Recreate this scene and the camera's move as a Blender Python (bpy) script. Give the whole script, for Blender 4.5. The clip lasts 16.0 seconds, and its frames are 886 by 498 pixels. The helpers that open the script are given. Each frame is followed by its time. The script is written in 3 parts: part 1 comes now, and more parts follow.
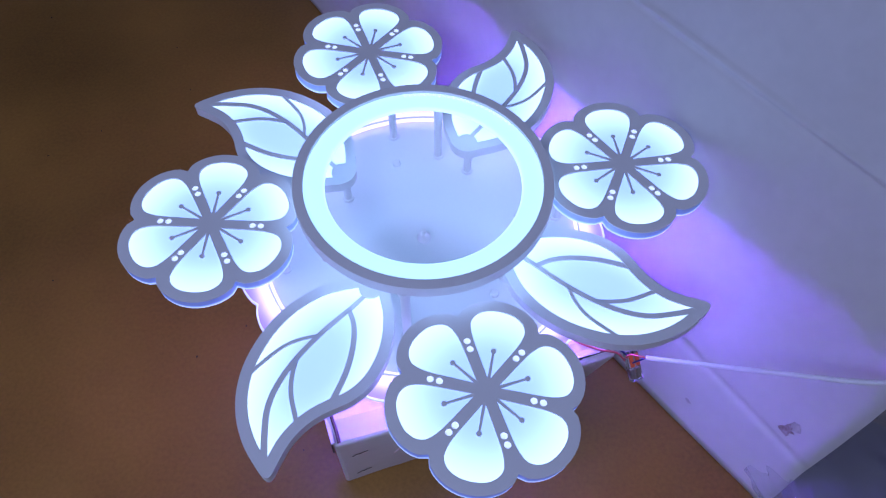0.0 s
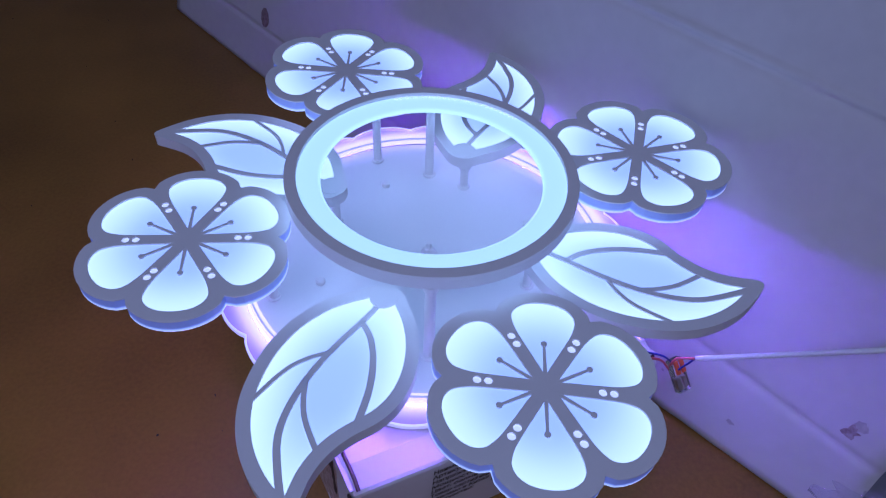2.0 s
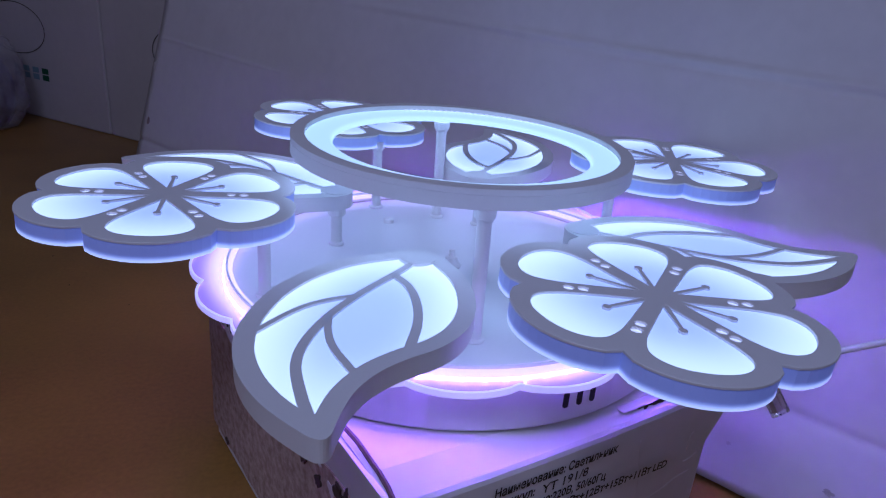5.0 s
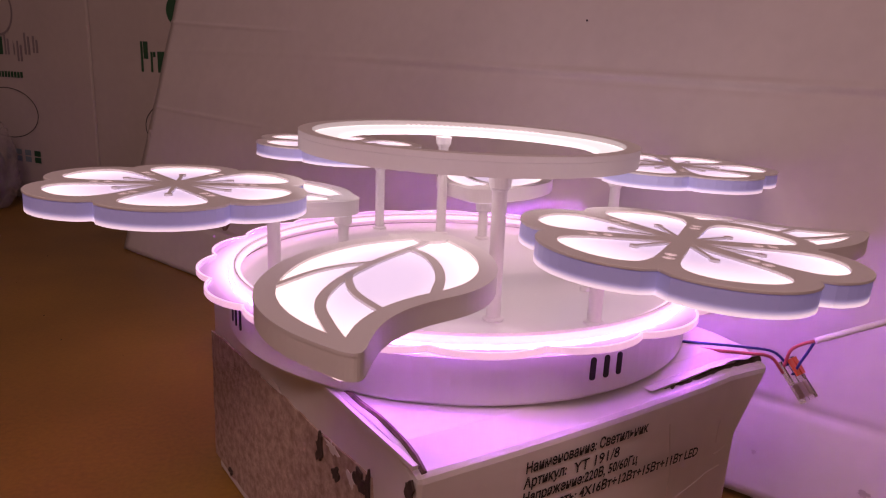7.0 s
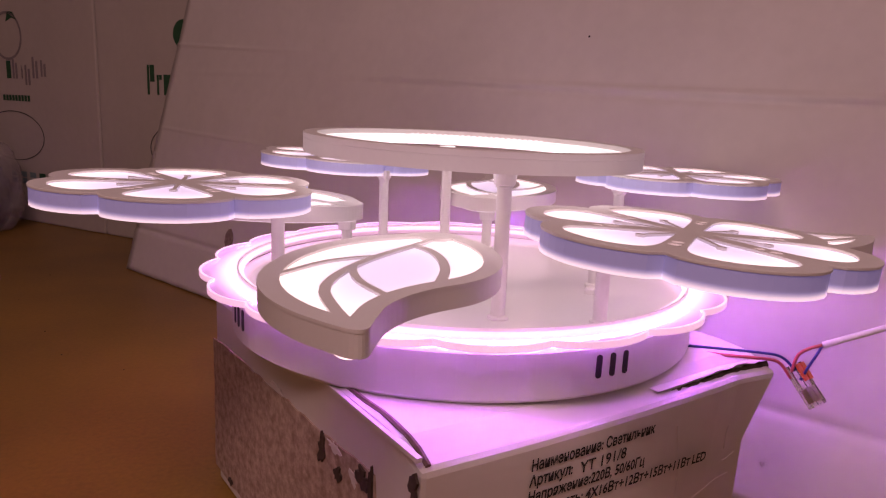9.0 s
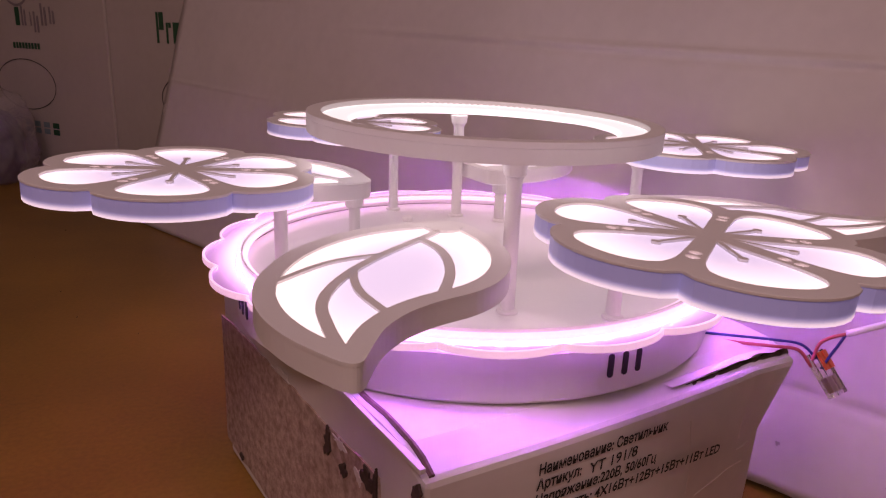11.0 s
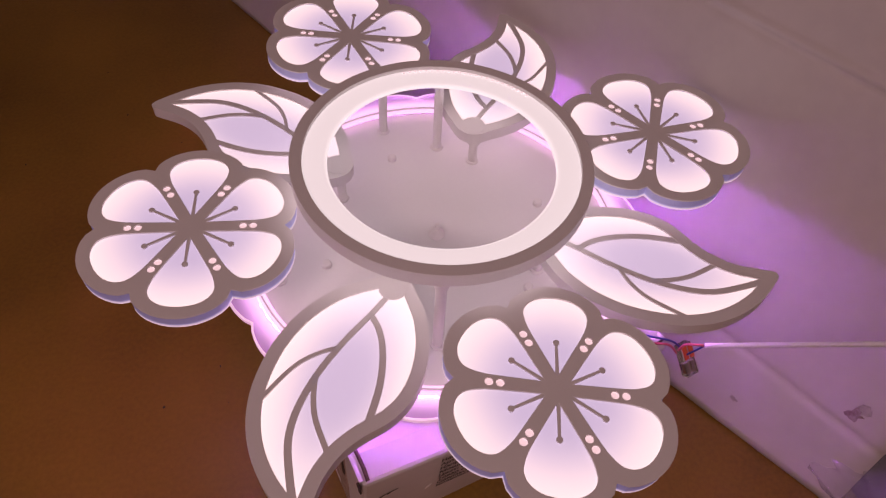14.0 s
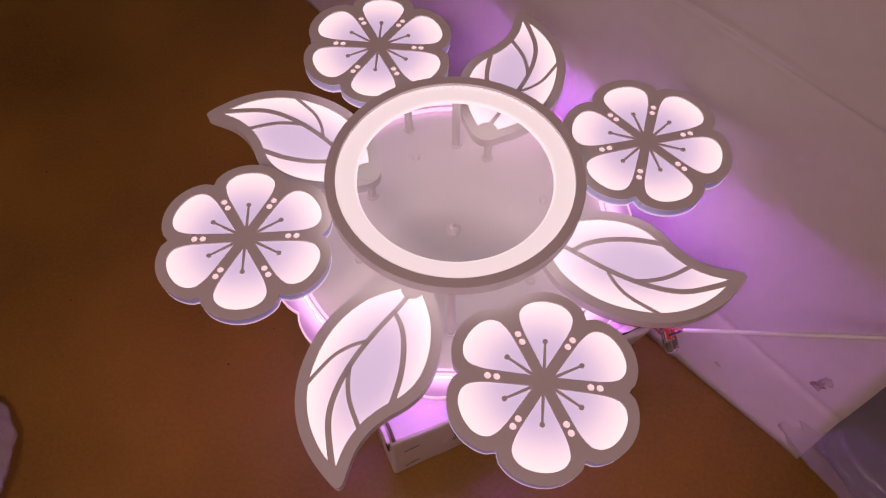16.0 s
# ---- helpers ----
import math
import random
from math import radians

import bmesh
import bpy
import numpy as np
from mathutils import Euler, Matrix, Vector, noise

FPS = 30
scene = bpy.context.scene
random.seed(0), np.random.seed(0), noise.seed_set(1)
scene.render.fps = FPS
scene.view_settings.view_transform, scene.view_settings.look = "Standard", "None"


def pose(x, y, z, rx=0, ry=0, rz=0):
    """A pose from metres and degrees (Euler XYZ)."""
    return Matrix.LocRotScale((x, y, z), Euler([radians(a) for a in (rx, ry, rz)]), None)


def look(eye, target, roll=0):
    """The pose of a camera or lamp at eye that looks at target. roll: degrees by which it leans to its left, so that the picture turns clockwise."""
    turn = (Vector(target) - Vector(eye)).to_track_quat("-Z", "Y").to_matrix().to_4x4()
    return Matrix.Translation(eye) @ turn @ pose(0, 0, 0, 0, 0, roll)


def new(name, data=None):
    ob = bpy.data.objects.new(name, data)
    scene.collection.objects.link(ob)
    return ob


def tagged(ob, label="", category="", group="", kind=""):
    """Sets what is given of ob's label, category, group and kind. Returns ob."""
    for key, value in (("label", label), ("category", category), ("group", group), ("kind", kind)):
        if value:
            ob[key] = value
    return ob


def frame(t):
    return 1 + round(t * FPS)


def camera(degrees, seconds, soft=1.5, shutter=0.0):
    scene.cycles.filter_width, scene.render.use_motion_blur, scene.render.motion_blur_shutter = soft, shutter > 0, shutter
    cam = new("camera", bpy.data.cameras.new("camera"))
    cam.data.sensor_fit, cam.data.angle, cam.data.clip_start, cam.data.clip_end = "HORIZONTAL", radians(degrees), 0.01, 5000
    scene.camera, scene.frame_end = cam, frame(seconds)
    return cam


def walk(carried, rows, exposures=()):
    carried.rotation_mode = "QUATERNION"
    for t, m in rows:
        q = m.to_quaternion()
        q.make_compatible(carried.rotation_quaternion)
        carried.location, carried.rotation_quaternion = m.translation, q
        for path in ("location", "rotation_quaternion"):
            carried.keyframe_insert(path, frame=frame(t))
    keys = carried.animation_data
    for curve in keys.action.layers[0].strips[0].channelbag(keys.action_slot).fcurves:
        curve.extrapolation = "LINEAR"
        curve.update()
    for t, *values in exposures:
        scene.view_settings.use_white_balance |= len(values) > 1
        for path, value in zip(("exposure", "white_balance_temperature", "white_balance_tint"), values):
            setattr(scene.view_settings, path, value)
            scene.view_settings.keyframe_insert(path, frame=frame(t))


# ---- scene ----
cam = camera(62.4, 16.0, soft=1.2)
PATH = [
    (0, (0.049, -0.632, 1.177), (0.018, 0.492, -0.477), 0.6),
    (0.5, (0.046, -0.638, 1.164), (-0.005, 0.502, -0.478), 1.4),
    (1, (-0.003, -0.643, 1.136), (0.034, 0.499, -0.505), 1.9),
    (1.5, (-0.054, -0.661, 1.083), (0.097, 0.559, -0.494), 1.5),
    (2, (-0.067, -0.681, 0.973), (0.117, 0.719, -0.443), 2.8),
    (2.5, (-0.096, -0.691, 0.888), (0.145, 0.82, -0.4), 1.4),
    (3, (-0.106, -0.706, 0.817), (0.15, 0.895, -0.354), 1.2),
    (3.5, (-0.124, -0.716, 0.741), (0.174, 0.952, -0.323), 2.6),
    (4, (-0.136, -0.718, 0.69), (0.194, 1.01, -0.261), 2.8),
    (4.2, (-0.142, -0.719, 0.669), (0.206, 1.028, -0.241), 3.1),
    (6.3, (-0.2, -0.737, 0.527), (0.266, 1.137, 0.007), 3.7),
    (6.5, (-0.193, -0.735, 0.52), (0.254, 1.147, 0.013), 2.7),
    (7, (-0.196, -0.746, 0.494), (0.257, 1.141, 0.007), 2.1),
    (7.5, (-0.196, -0.754, 0.475), (0.273, 1.144, 0.055), 2.4),
    (8, (-0.196, -0.753, 0.466), (0.265, 1.145, 0.035), 2.2),
    (8.5, (-0.197, -0.752, 0.465), (0.26, 1.149, 0.047), 2.2),
    (9, (-0.198, -0.75, 0.465), (0.251, 1.157, 0.063), 2.2),
    (9.5, (-0.2, -0.746, 0.464), (0.241, 1.164, 0.069), 2.2),
    (9.7, (-0.201, -0.747, 0.465), (0.237, 1.165, 0.07), 2.4),
    (11.8, (-0.166, -0.679, 0.596), (0.185, 1.074, -0.301), 2.1),
    (12, (-0.163, -0.668, 0.633), (0.177, 1.028, -0.37), 2.5),
    (12.5, (-0.157, -0.646, 0.753), (0.201, 0.892, -0.475), 3.6),
    (13, (-0.162, -0.634, 0.845), (0.212, 0.763, -0.536), 3.8),
    (13.5, (-0.131, -0.615, 0.92), (0.177, 0.7, -0.555), 3.0),
    (14, (-0.078, -0.614, 1.006), (0.108, 0.637, -0.544), 4.0),
    (14.5, (-0.049, -0.623, 1.082), (0.021, 0.569, -0.522), 3.2),
    (15, (-0.01, -0.625, 1.136), (-0.018, 0.513, -0.509), 1.8),
    (15.5, (-0.015, -0.614, 1.185), (0.009, 0.46, -0.502), -0.1),
    (16, (-0.038, -0.598, 1.205), (0.005, 0.441, -0.503), -1.0),
]
# seconds, stops, kelvin, tint
EXPOSURES = [
    (0.0, -0.14, 4240, 32), (0.5, -0.36, 4210, 35), (1.0, -0.42, 4210, 35), (2.0, -0.58, 4230, 36), (3.0, -0.70, 4150, 34), (4.2, -0.66, 4280, 37), (6.3, -0.57, 4700, 32), (6.6, -0.52, 5350, 37),
    (7.0, -0.3, 8000, 70), (8.6, -0.2, 8150, 72), (9.7, -0.14, 8050, 68), (12.0, -0.46, 7850, 65), (14.5, -0.64, 7850, 67), (16.0, -0.60, 8000, 69),
]
walk(cam, [(t, look(eye, target, roll)) for t, eye, target, roll in PATH], EXPOSURES)

# ---- world and room light ----
world = bpy.data.worlds.new("world")
scene.world = world
world.use_nodes = True
world.node_tree.nodes["Background"].inputs["Color"].default_value = (1.0, 0.85, 0.75, 1)
world.node_tree.nodes["Background"].inputs["Strength"].default_value = 0.02

ROOM_LIGHT = 22.5        # watts of the unseen area lamp added for the room's light
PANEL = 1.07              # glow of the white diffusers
UNDER = 0.62              # glow of the undersides
STRIP = 60.0             # glow of the strip between its diodes
LED = 480.0                # glow of the coloured strip


# ---- materials ----
def nodes_of(name):
    m = bpy.data.materials.new(name)
    m.use_nodes = True
    t = m.node_tree
    return m, t, t.nodes["Principled BSDF"]


def material(name, colour, rough=0.5, vary=0.12, scale=8.0, fine=90.0, bump=0.1, metal=0.0, dark=None, coat=0.0):
    """A painted or raw surface, with variation at two scales and a fine relief."""
    m, t, p = nodes_of(name)
    p.inputs["Roughness"].default_value, p.inputs["Metallic"].default_value = rough, metal
    p.inputs["Coat Weight"].default_value = coat
    at = t.nodes.new("ShaderNodeTexCoord")
    big, small = t.nodes.new("ShaderNodeTexNoise"), t.nodes.new("ShaderNodeTexNoise")
    big.inputs["Scale"].default_value, small.inputs["Scale"].default_value = scale, fine
    big.inputs["Detail"].default_value, small.inputs["Detail"].default_value = 5, 3
    mix = t.nodes.new("ShaderNodeMix")
    mix.data_type = "RGBA"
    add = t.nodes.new("ShaderNodeMath")
    add.operation = "MULTIPLY_ADD"
    add.inputs[1].default_value = 0.4
    ramp = t.nodes.new("ShaderNodeMapRange")
    ramp.inputs["From Min"].default_value, ramp.inputs["From Max"].default_value = 0.45, 0.95
    t.links.new(at.outputs["Object"], big.inputs["Vector"])
    t.links.new(at.outputs["Object"], small.inputs["Vector"])
    t.links.new(small.outputs["Fac"], add.inputs[0])
    t.links.new(big.outputs["Fac"], add.inputs[2])
    t.links.new(add.outputs[0], ramp.inputs["Value"])
    t.links.new(ramp.outputs[0], mix.inputs["Factor"])
    mix.inputs["A"].default_value = (*colour, 1)
    mix.inputs["B"].default_value = (*(dark or [c * (1 - 2 * vary) for c in colour]), 1)
    t.links.new(mix.outputs["Result"], p.inputs["Base Color"])
    if bump:
        b = t.nodes.new("ShaderNodeBump")
        b.inputs["Strength"].default_value, b.inputs["Distance"].default_value = bump, 0.002
        t.links.new(add.outputs[0], b.inputs["Height"])
        t.links.new(b.outputs["Normal"], p.inputs["Normal"])
    return m


def glow(name, inner, outer, r0, r1, s0, s1, axis="radius", base=(0.75, 0.75, 0.78), rough=0.4, alpha=1.0, oval=None):
    """A lit diffuser: its light runs from inner to outer, by the distance from its own axis or by its height."""
    m, t, p = nodes_of(name)
    p.inputs["Base Color"].default_value, p.inputs["Roughness"].default_value = (*base, 1), rough
    p.inputs["Alpha"].default_value = alpha
    at, sep = t.nodes.new("ShaderNodeTexCoord"), t.nodes.new("ShaderNodeSeparateXYZ")
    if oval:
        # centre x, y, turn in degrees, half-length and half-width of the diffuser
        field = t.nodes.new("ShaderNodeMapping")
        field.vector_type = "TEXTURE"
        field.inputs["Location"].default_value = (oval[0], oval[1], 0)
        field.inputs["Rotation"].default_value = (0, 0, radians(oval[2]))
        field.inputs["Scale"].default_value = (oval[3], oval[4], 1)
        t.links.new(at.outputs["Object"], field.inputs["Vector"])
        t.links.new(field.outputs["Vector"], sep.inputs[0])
    else:
        t.links.new(at.outputs["Object"], sep.inputs[0])
    along = t.nodes.new("ShaderNodeMapRange")
    along.interpolation_type = "SMOOTHSTEP"
    along.inputs["From Min"].default_value, along.inputs["From Max"].default_value = r0, r1
    if axis == "radius":
        flat, size = t.nodes.new("ShaderNodeCombineXYZ"), t.nodes.new("ShaderNodeVectorMath")
        size.operation = "LENGTH"
        t.links.new(sep.outputs["X"], flat.inputs["X"])
        t.links.new(sep.outputs["Y"], flat.inputs["Y"])
        t.links.new(flat.outputs[0], size.inputs[0])
        t.links.new(size.outputs["Value"], along.inputs["Value"])
    else:
        t.links.new(sep.outputs["Z"], along.inputs["Value"])
    mix, power = t.nodes.new("ShaderNodeMix"), t.nodes.new("ShaderNodeMapRange")
    mix.data_type = "RGBA"
    mix.inputs["A"].default_value, mix.inputs["B"].default_value = (*inner, 1), (*outer, 1)
    power.inputs["To Min"].default_value, power.inputs["To Max"].default_value = s0, s1
    t.links.new(along.outputs[0], mix.inputs["Factor"])
    t.links.new(along.outputs[0], power.inputs["Value"])
    t.links.new(mix.outputs["Result"], p.inputs["Emission Color"])
    t.links.new(power.outputs[0], p.inputs["Emission Strength"])
    return m


def glass(name, colour, rough=0.1, alpha=1.0, transmission=1.0, ior=1.45):
    m, t, p = nodes_of(name)
    p.inputs["Base Color"].default_value, p.inputs["Roughness"].default_value = (*colour, 1), rough
    p.inputs["Transmission Weight"].default_value, p.inputs["IOR"].default_value, p.inputs["Alpha"].default_value = transmission, ior, alpha
    return m


WHITE_PAINT = material("white_paint", (0.80, 0.79, 0.78), rough=0.45, vary=0.02, scale=6, fine=400, bump=0.03)
PLATE_PAINT = material("plate_paint", (0.82, 0.82, 0.82), rough=0.3, vary=0.02, scale=5, fine=300, bump=0.02, coat=0.3)
# Light falloff across petals, leaves and side walls is drawn into the emission.
PETAL_GLOW = glow("petal_glow", (0.64, 0.78, 1.06), (0.89, 1.0, 0.92), 0.040, 0.112, 0.80 * PANEL, 1.24 * PANEL, base=(0.5, 0.5, 0.52))
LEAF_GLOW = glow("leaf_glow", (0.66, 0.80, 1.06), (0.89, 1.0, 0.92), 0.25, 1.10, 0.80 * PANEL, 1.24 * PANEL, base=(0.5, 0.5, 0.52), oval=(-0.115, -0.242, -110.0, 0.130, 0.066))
RING_GLOW = glow("ring_glow", (0.76, 1.0, 0.94), (0.76, 1.0, 0.94), 0.1326, 0.1370, 1.18 * PANEL, 0.98 * PANEL, base=(0.5, 0.5, 0.52))
SIDE_GLOW = glow("side_glow", (0.90, 0.98, 1.0), (0.26, 0.34, 0.85), -0.0173, -0.0105, 0.95, 0.21, axis="height", base=(0.44, 0.48, 0.68))
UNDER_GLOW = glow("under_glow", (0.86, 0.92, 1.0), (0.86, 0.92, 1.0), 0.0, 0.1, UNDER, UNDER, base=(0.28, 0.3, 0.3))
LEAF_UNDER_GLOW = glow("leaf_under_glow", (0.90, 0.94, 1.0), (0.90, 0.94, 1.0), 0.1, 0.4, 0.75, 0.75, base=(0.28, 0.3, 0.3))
RING_UNDER_GLOW = glow("ring_under_glow", (0.78, 1.0, 0.94), (0.78, 1.0, 0.94), 0.1, 0.2, 1.55, 1.55)
LED_GLOW = glow("led_glow", (0.45, 0.155, 1.15), (0.45, 0.155, 1.15), 0.1, 0.3, LED, LED)
# Strip light spreading through the acrylic and its edge is drawn as emission.
ACRYLIC_GLOW = glow("acrylic_glow", (0.96, 0.72, 1.0), (0.72, 0.42, 0.95), 0.2425, 0.266, 1.5, 0.42, base=(0.45, 0.32, 0.5), rough=0.2, alpha=0.70)
ACRYLIC_RIM = glow("acrylic_rim", (0.92, 0.72, 1.0), (0.92, 0.72, 1.0), 0.2, 0.3, 0.7, 0.7, base=(0.8, 0.7, 0.85), rough=0.15)
DARK_SLOT = material("dark_slot", (0.02, 0.018, 0.025), rough=0.7, vary=0.1, bump=0)
FLOOR = material("brown_linoleum", (0.365, 0.190, 0.026), rough=0.36, vary=0.16, scale=2.6, fine=140, bump=0.05, dark=(0.185, 0.095, 0.0135))
CARDBOARD = material("white_cardboard", (0.77, 0.72, 0.69), rough=0.62, vary=0.06, scale=3.5, fine=45, bump=0.25)
SHEET_BOARD = material("greyish_cardboard", (0.665, 0.625, 0.605), rough=0.62, vary=0.06, scale=3.5, fine=45, bump=0.25)
# Cardboard darkened in colour to stand in for dimmer light on the far cartons.
SHADED_BOARD = material("shaded_cardboard", (0.56, 0.51, 0.47), rough=0.62, vary=0.06, scale=3.5, fine=45, bump=0.25)
KRAFT = material("torn_kraft", (0.60, 0.46, 0.38), rough=0.95, vary=0.2, scale=95, fine=280, bump=0.8, dark=(0.30, 0.19, 0.14))
KRAFT_DARK = material("dark_torn_edge", (0.09, 0.055, 0.04), rough=0.95, vary=0.2, scale=60, fine=200, bump=0.6)
KRAFT_GAP = material("torn_flap_edge", (0.20, 0.125, 0.10), rough=0.95, vary=0.25, scale=50, fine=200, bump=0.6)
PLASTER = material("plaster", (0.60, 0.57, 0.54), rough=0.9, vary=0.06, scale=1.5, fine=60, bump=0.2)
INK = material("black_ink", (0.02, 0.018, 0.02), rough=0.6, vary=0.1, scale=120, bump=0)
GREEN_INK = material("green_ink", (0.012, 0.10, 0.045), rough=0.6, vary=0.1, scale=60, bump=0)
GREY_INK = material("grey_ink", (0.30, 0.26, 0.27), rough=0.6, vary=0.08, scale=60, bump=0)
TEAL_INK = material("teal_ink", (0.22, 0.33, 0.36), rough=0.6, vary=0.1, scale=60, bump=0)
SMEAR = material("brown_smear", (0.24, 0.15, 0.14), rough=0.9, vary=0.3, scale=110, fine=300, bump=0.3, dark=(0.50, 0.42, 0.41))
STAIN = material("brown_stain", (0.17, 0.10, 0.085), rough=0.9, vary=0.3, scale=90, fine=300, bump=0.4, dark=(0.36, 0.28, 0.27))
FAINT_STAIN = material("faint_stain", (0.60, 0.54, 0.52), rough=0.9, vary=0.15, scale=120, bump=0.2)
RED_WIRE = material("red_wire", (0.55, 0.11, 0.11), rough=0.35, vary=0.05, scale=60, bump=0)
BLUE_WIRE = material("blue_wire", (0.03, 0.035, 0.22), rough=0.35, vary=0.05, scale=60, bump=0)
CABLE_WHITE = material("white_cable_sheath", (0.84, 0.82, 0.82), rough=0.4, vary=0.04, scale=30, bump=0.02)
ORANGE = material("orange_lever", (0.75, 0.13, 0.03), rough=0.35, vary=0.05, scale=60, bump=0)
COPPER = material("metal_contact", (0.75, 0.68, 0.62), rough=0.3, metal=1.0, vary=0.05, bump=0)
CLEAR = glass("clear_plastic", (0.95, 0.92, 0.93), rough=0.15)
BAG_FILM = glass("bag_film", (0.74, 0.70, 0.72), rough=0.12, alpha=0.4, transmission=0.3)
BAG_DARK = material("dark_bag_content", (0.06, 0.045, 0.14), rough=0.35, vary=0.3, scale=14, fine=60, bump=0.5, coat=0.4)


# ---- mesh helpers ----
def mesh_from(name, bm, mats, smooth=False):
    bmesh.ops.recalc_face_normals(bm, faces=bm.faces)
    me = bpy.data.meshes.new(name)
    bm.to_mesh(me)
    bm.free()
    for m in mats if isinstance(mats, (list, tuple)) else [mats]:
        me.materials.append(m)
    if smooth:
        for p in me.polygons:
            p.use_smooth = True
    return me


def part(name, bm, mats, parent=None, label="", smooth=False, bevel=0.0):
    """Links a bmesh as one mesh object under a thing or a part."""
    ob = new(name, mesh_from(name, bm, mats, smooth))
    if parent:
        ob.parent = parent
    if bevel:
        b = ob.modifiers.new("bevel", "BEVEL")
        b.width, b.segments, b.limit_method, b.angle_limit = bevel, 2, "ANGLE", radians(50)
    return tagged(ob, label) if label else ob


def thing(name, label, category, at=(0, 0, 0), turn=0.0, group="", kind=""):
    ob = new(name)
    ob.matrix_basis = pose(*at, 0, 0, turn)
    return tagged(ob, label, category, group, kind)


def smooth_loop(points, steps=6):
    """A closed Catmull-Rom curve through a few control points."""
    pts, out, n = [Vector(p) for p in points], [], len(points)
    for i in range(n):
        a, b, c, d = pts[i - 1], pts[i], pts[(i + 1) % n], pts[(i + 2) % n]
        for k in range(steps):
            u = k / steps
            out.append(0.5 * (2 * b + (c - a) * u + (2 * a - 5 * b + 4 * c - d) * u * u + (3 * b - a - 3 * c + d) * u ** 3))
    return out


def smooth_line(points, steps=6):
    pts = [Vector(p) for p in points]
    pts = [2 * pts[0] - pts[1], *pts, 2 * pts[-1] - pts[-2]]
    out = []
    for i in range(1, len(pts) - 2):
        a, b, c, d = pts[i - 1 : i + 3]
        for k in range(steps):
            u = k / steps
            out.append(0.5 * (2 * b + (c - a) * u + (2 * a - 5 * b + 4 * c - d) * u * u + (3 * b - a - 3 * c + d) * u ** 3))
    return out + [pts[-2]]


def circle(x, y, r, n=16):
    return [Vector((x + r * math.cos(math.tau * k / n), y + r * math.sin(math.tau * k / n))) for k in range(n)]


def inset(loop, d):
    """The loop moved inwards by d, without the places where it would cross itself."""
    area = sum(a.x * b.y - b.x * a.y for a, b in zip(loop, loop[1:] + loop[:1]))
    side, out, n = (1 if area > 0 else -1), [], len(loop)
    for i in range(n):
        t = (loop[(i + 1) % n] - loop[i - 1]).normalized()
        p = loop[i] + Vector((-t.y, t.x)) * side * d
        if min((p - q).length for q in loop) > 0.96 * d:
            out.append(p)
    return out


def slab(loops, z0, z1, bm=None):
    """A flat plate with holes: the first loop is its outline, the others are openings."""
    bm = bm or bmesh.new()
    edges = []
    for loop in loops:
        vs = [bm.verts.new((p.x, p.y, z1)) for p in loop]
        edges += [bm.edges.new((vs[i - 1], vs[i])) for i in range(len(vs))]
    faces = [g for g in bmesh.ops.triangle_fill(bm, use_beauty=True, use_dissolve=False, edges=edges)["geom"] if isinstance(g, bmesh.types.BMFace)]
    if z0 != z1:
        made = bmesh.ops.extrude_face_region(bm, geom=faces)["geom"]
        bmesh.ops.translate(bm, vec=(0, 0, z0 - z1), verts=[v for v in made if isinstance(v, bmesh.types.BMVert)])
    return bm


def wall_of(loop, z0, z1, thick=0.0015, bm=None):
    """An upright band that follows a loop."""
    return slab([loop, inset(loop, thick)], z0, z1, bm)


def lathe(profile, n=48, bm=None, at=(0, 0)):
    """A turned body from rows of radius and height."""
    bm = bm or bmesh.new()
    rings = []
    for r, z in profile:
        if r < 1e-6:
            rings.append([bm.verts.new((at[0], at[1], z))])
        else:
            rings.append([bm.verts.new((at[0] + r * math.cos(math.tau * k / n), at[1] + r * math.sin(math.tau * k / n), z)) for k in range(n)])
    for a, b in zip(rings, rings[1:]):
        for k in range(n):
            vs = [a[k % len(a)], a[(k + 1) % len(a)], b[(k + 1) % len(b)], b[k % len(b)]]
            vs = list(dict.fromkeys(vs))
            if len(vs) > 2:
                bm.faces.new(vs)
    return bm


def tube(points, radius, n=8, bm=None):
    """A round wire along a line of points."""
    bm = bm or bmesh.new()
    pts, rings = [Vector(p) for p in points], []
    for i, p in enumerate(pts):
        t = (pts[min(i + 1, len(pts) - 1)] - pts[max(i - 1, 0)]).normalized()
        a = t.orthogonal().normalized() if not rings else (last - t * last.dot(t)).normalized()
        last, b = a, t.cross(a)
        rings.append([bm.verts.new(p + radius * (a * math.cos(math.tau * k / n) + b * math.sin(math.tau * k / n))) for k in range(n)])
    for r, q in zip(rings, rings[1:]):
        for k in range(n):
            bm.faces.new((r[k], r[(k + 1) % n], q[(k + 1) % n], q[k]))
    bm.faces.new(rings[0][::-1]), bm.faces.new(rings[-1])
    return bm


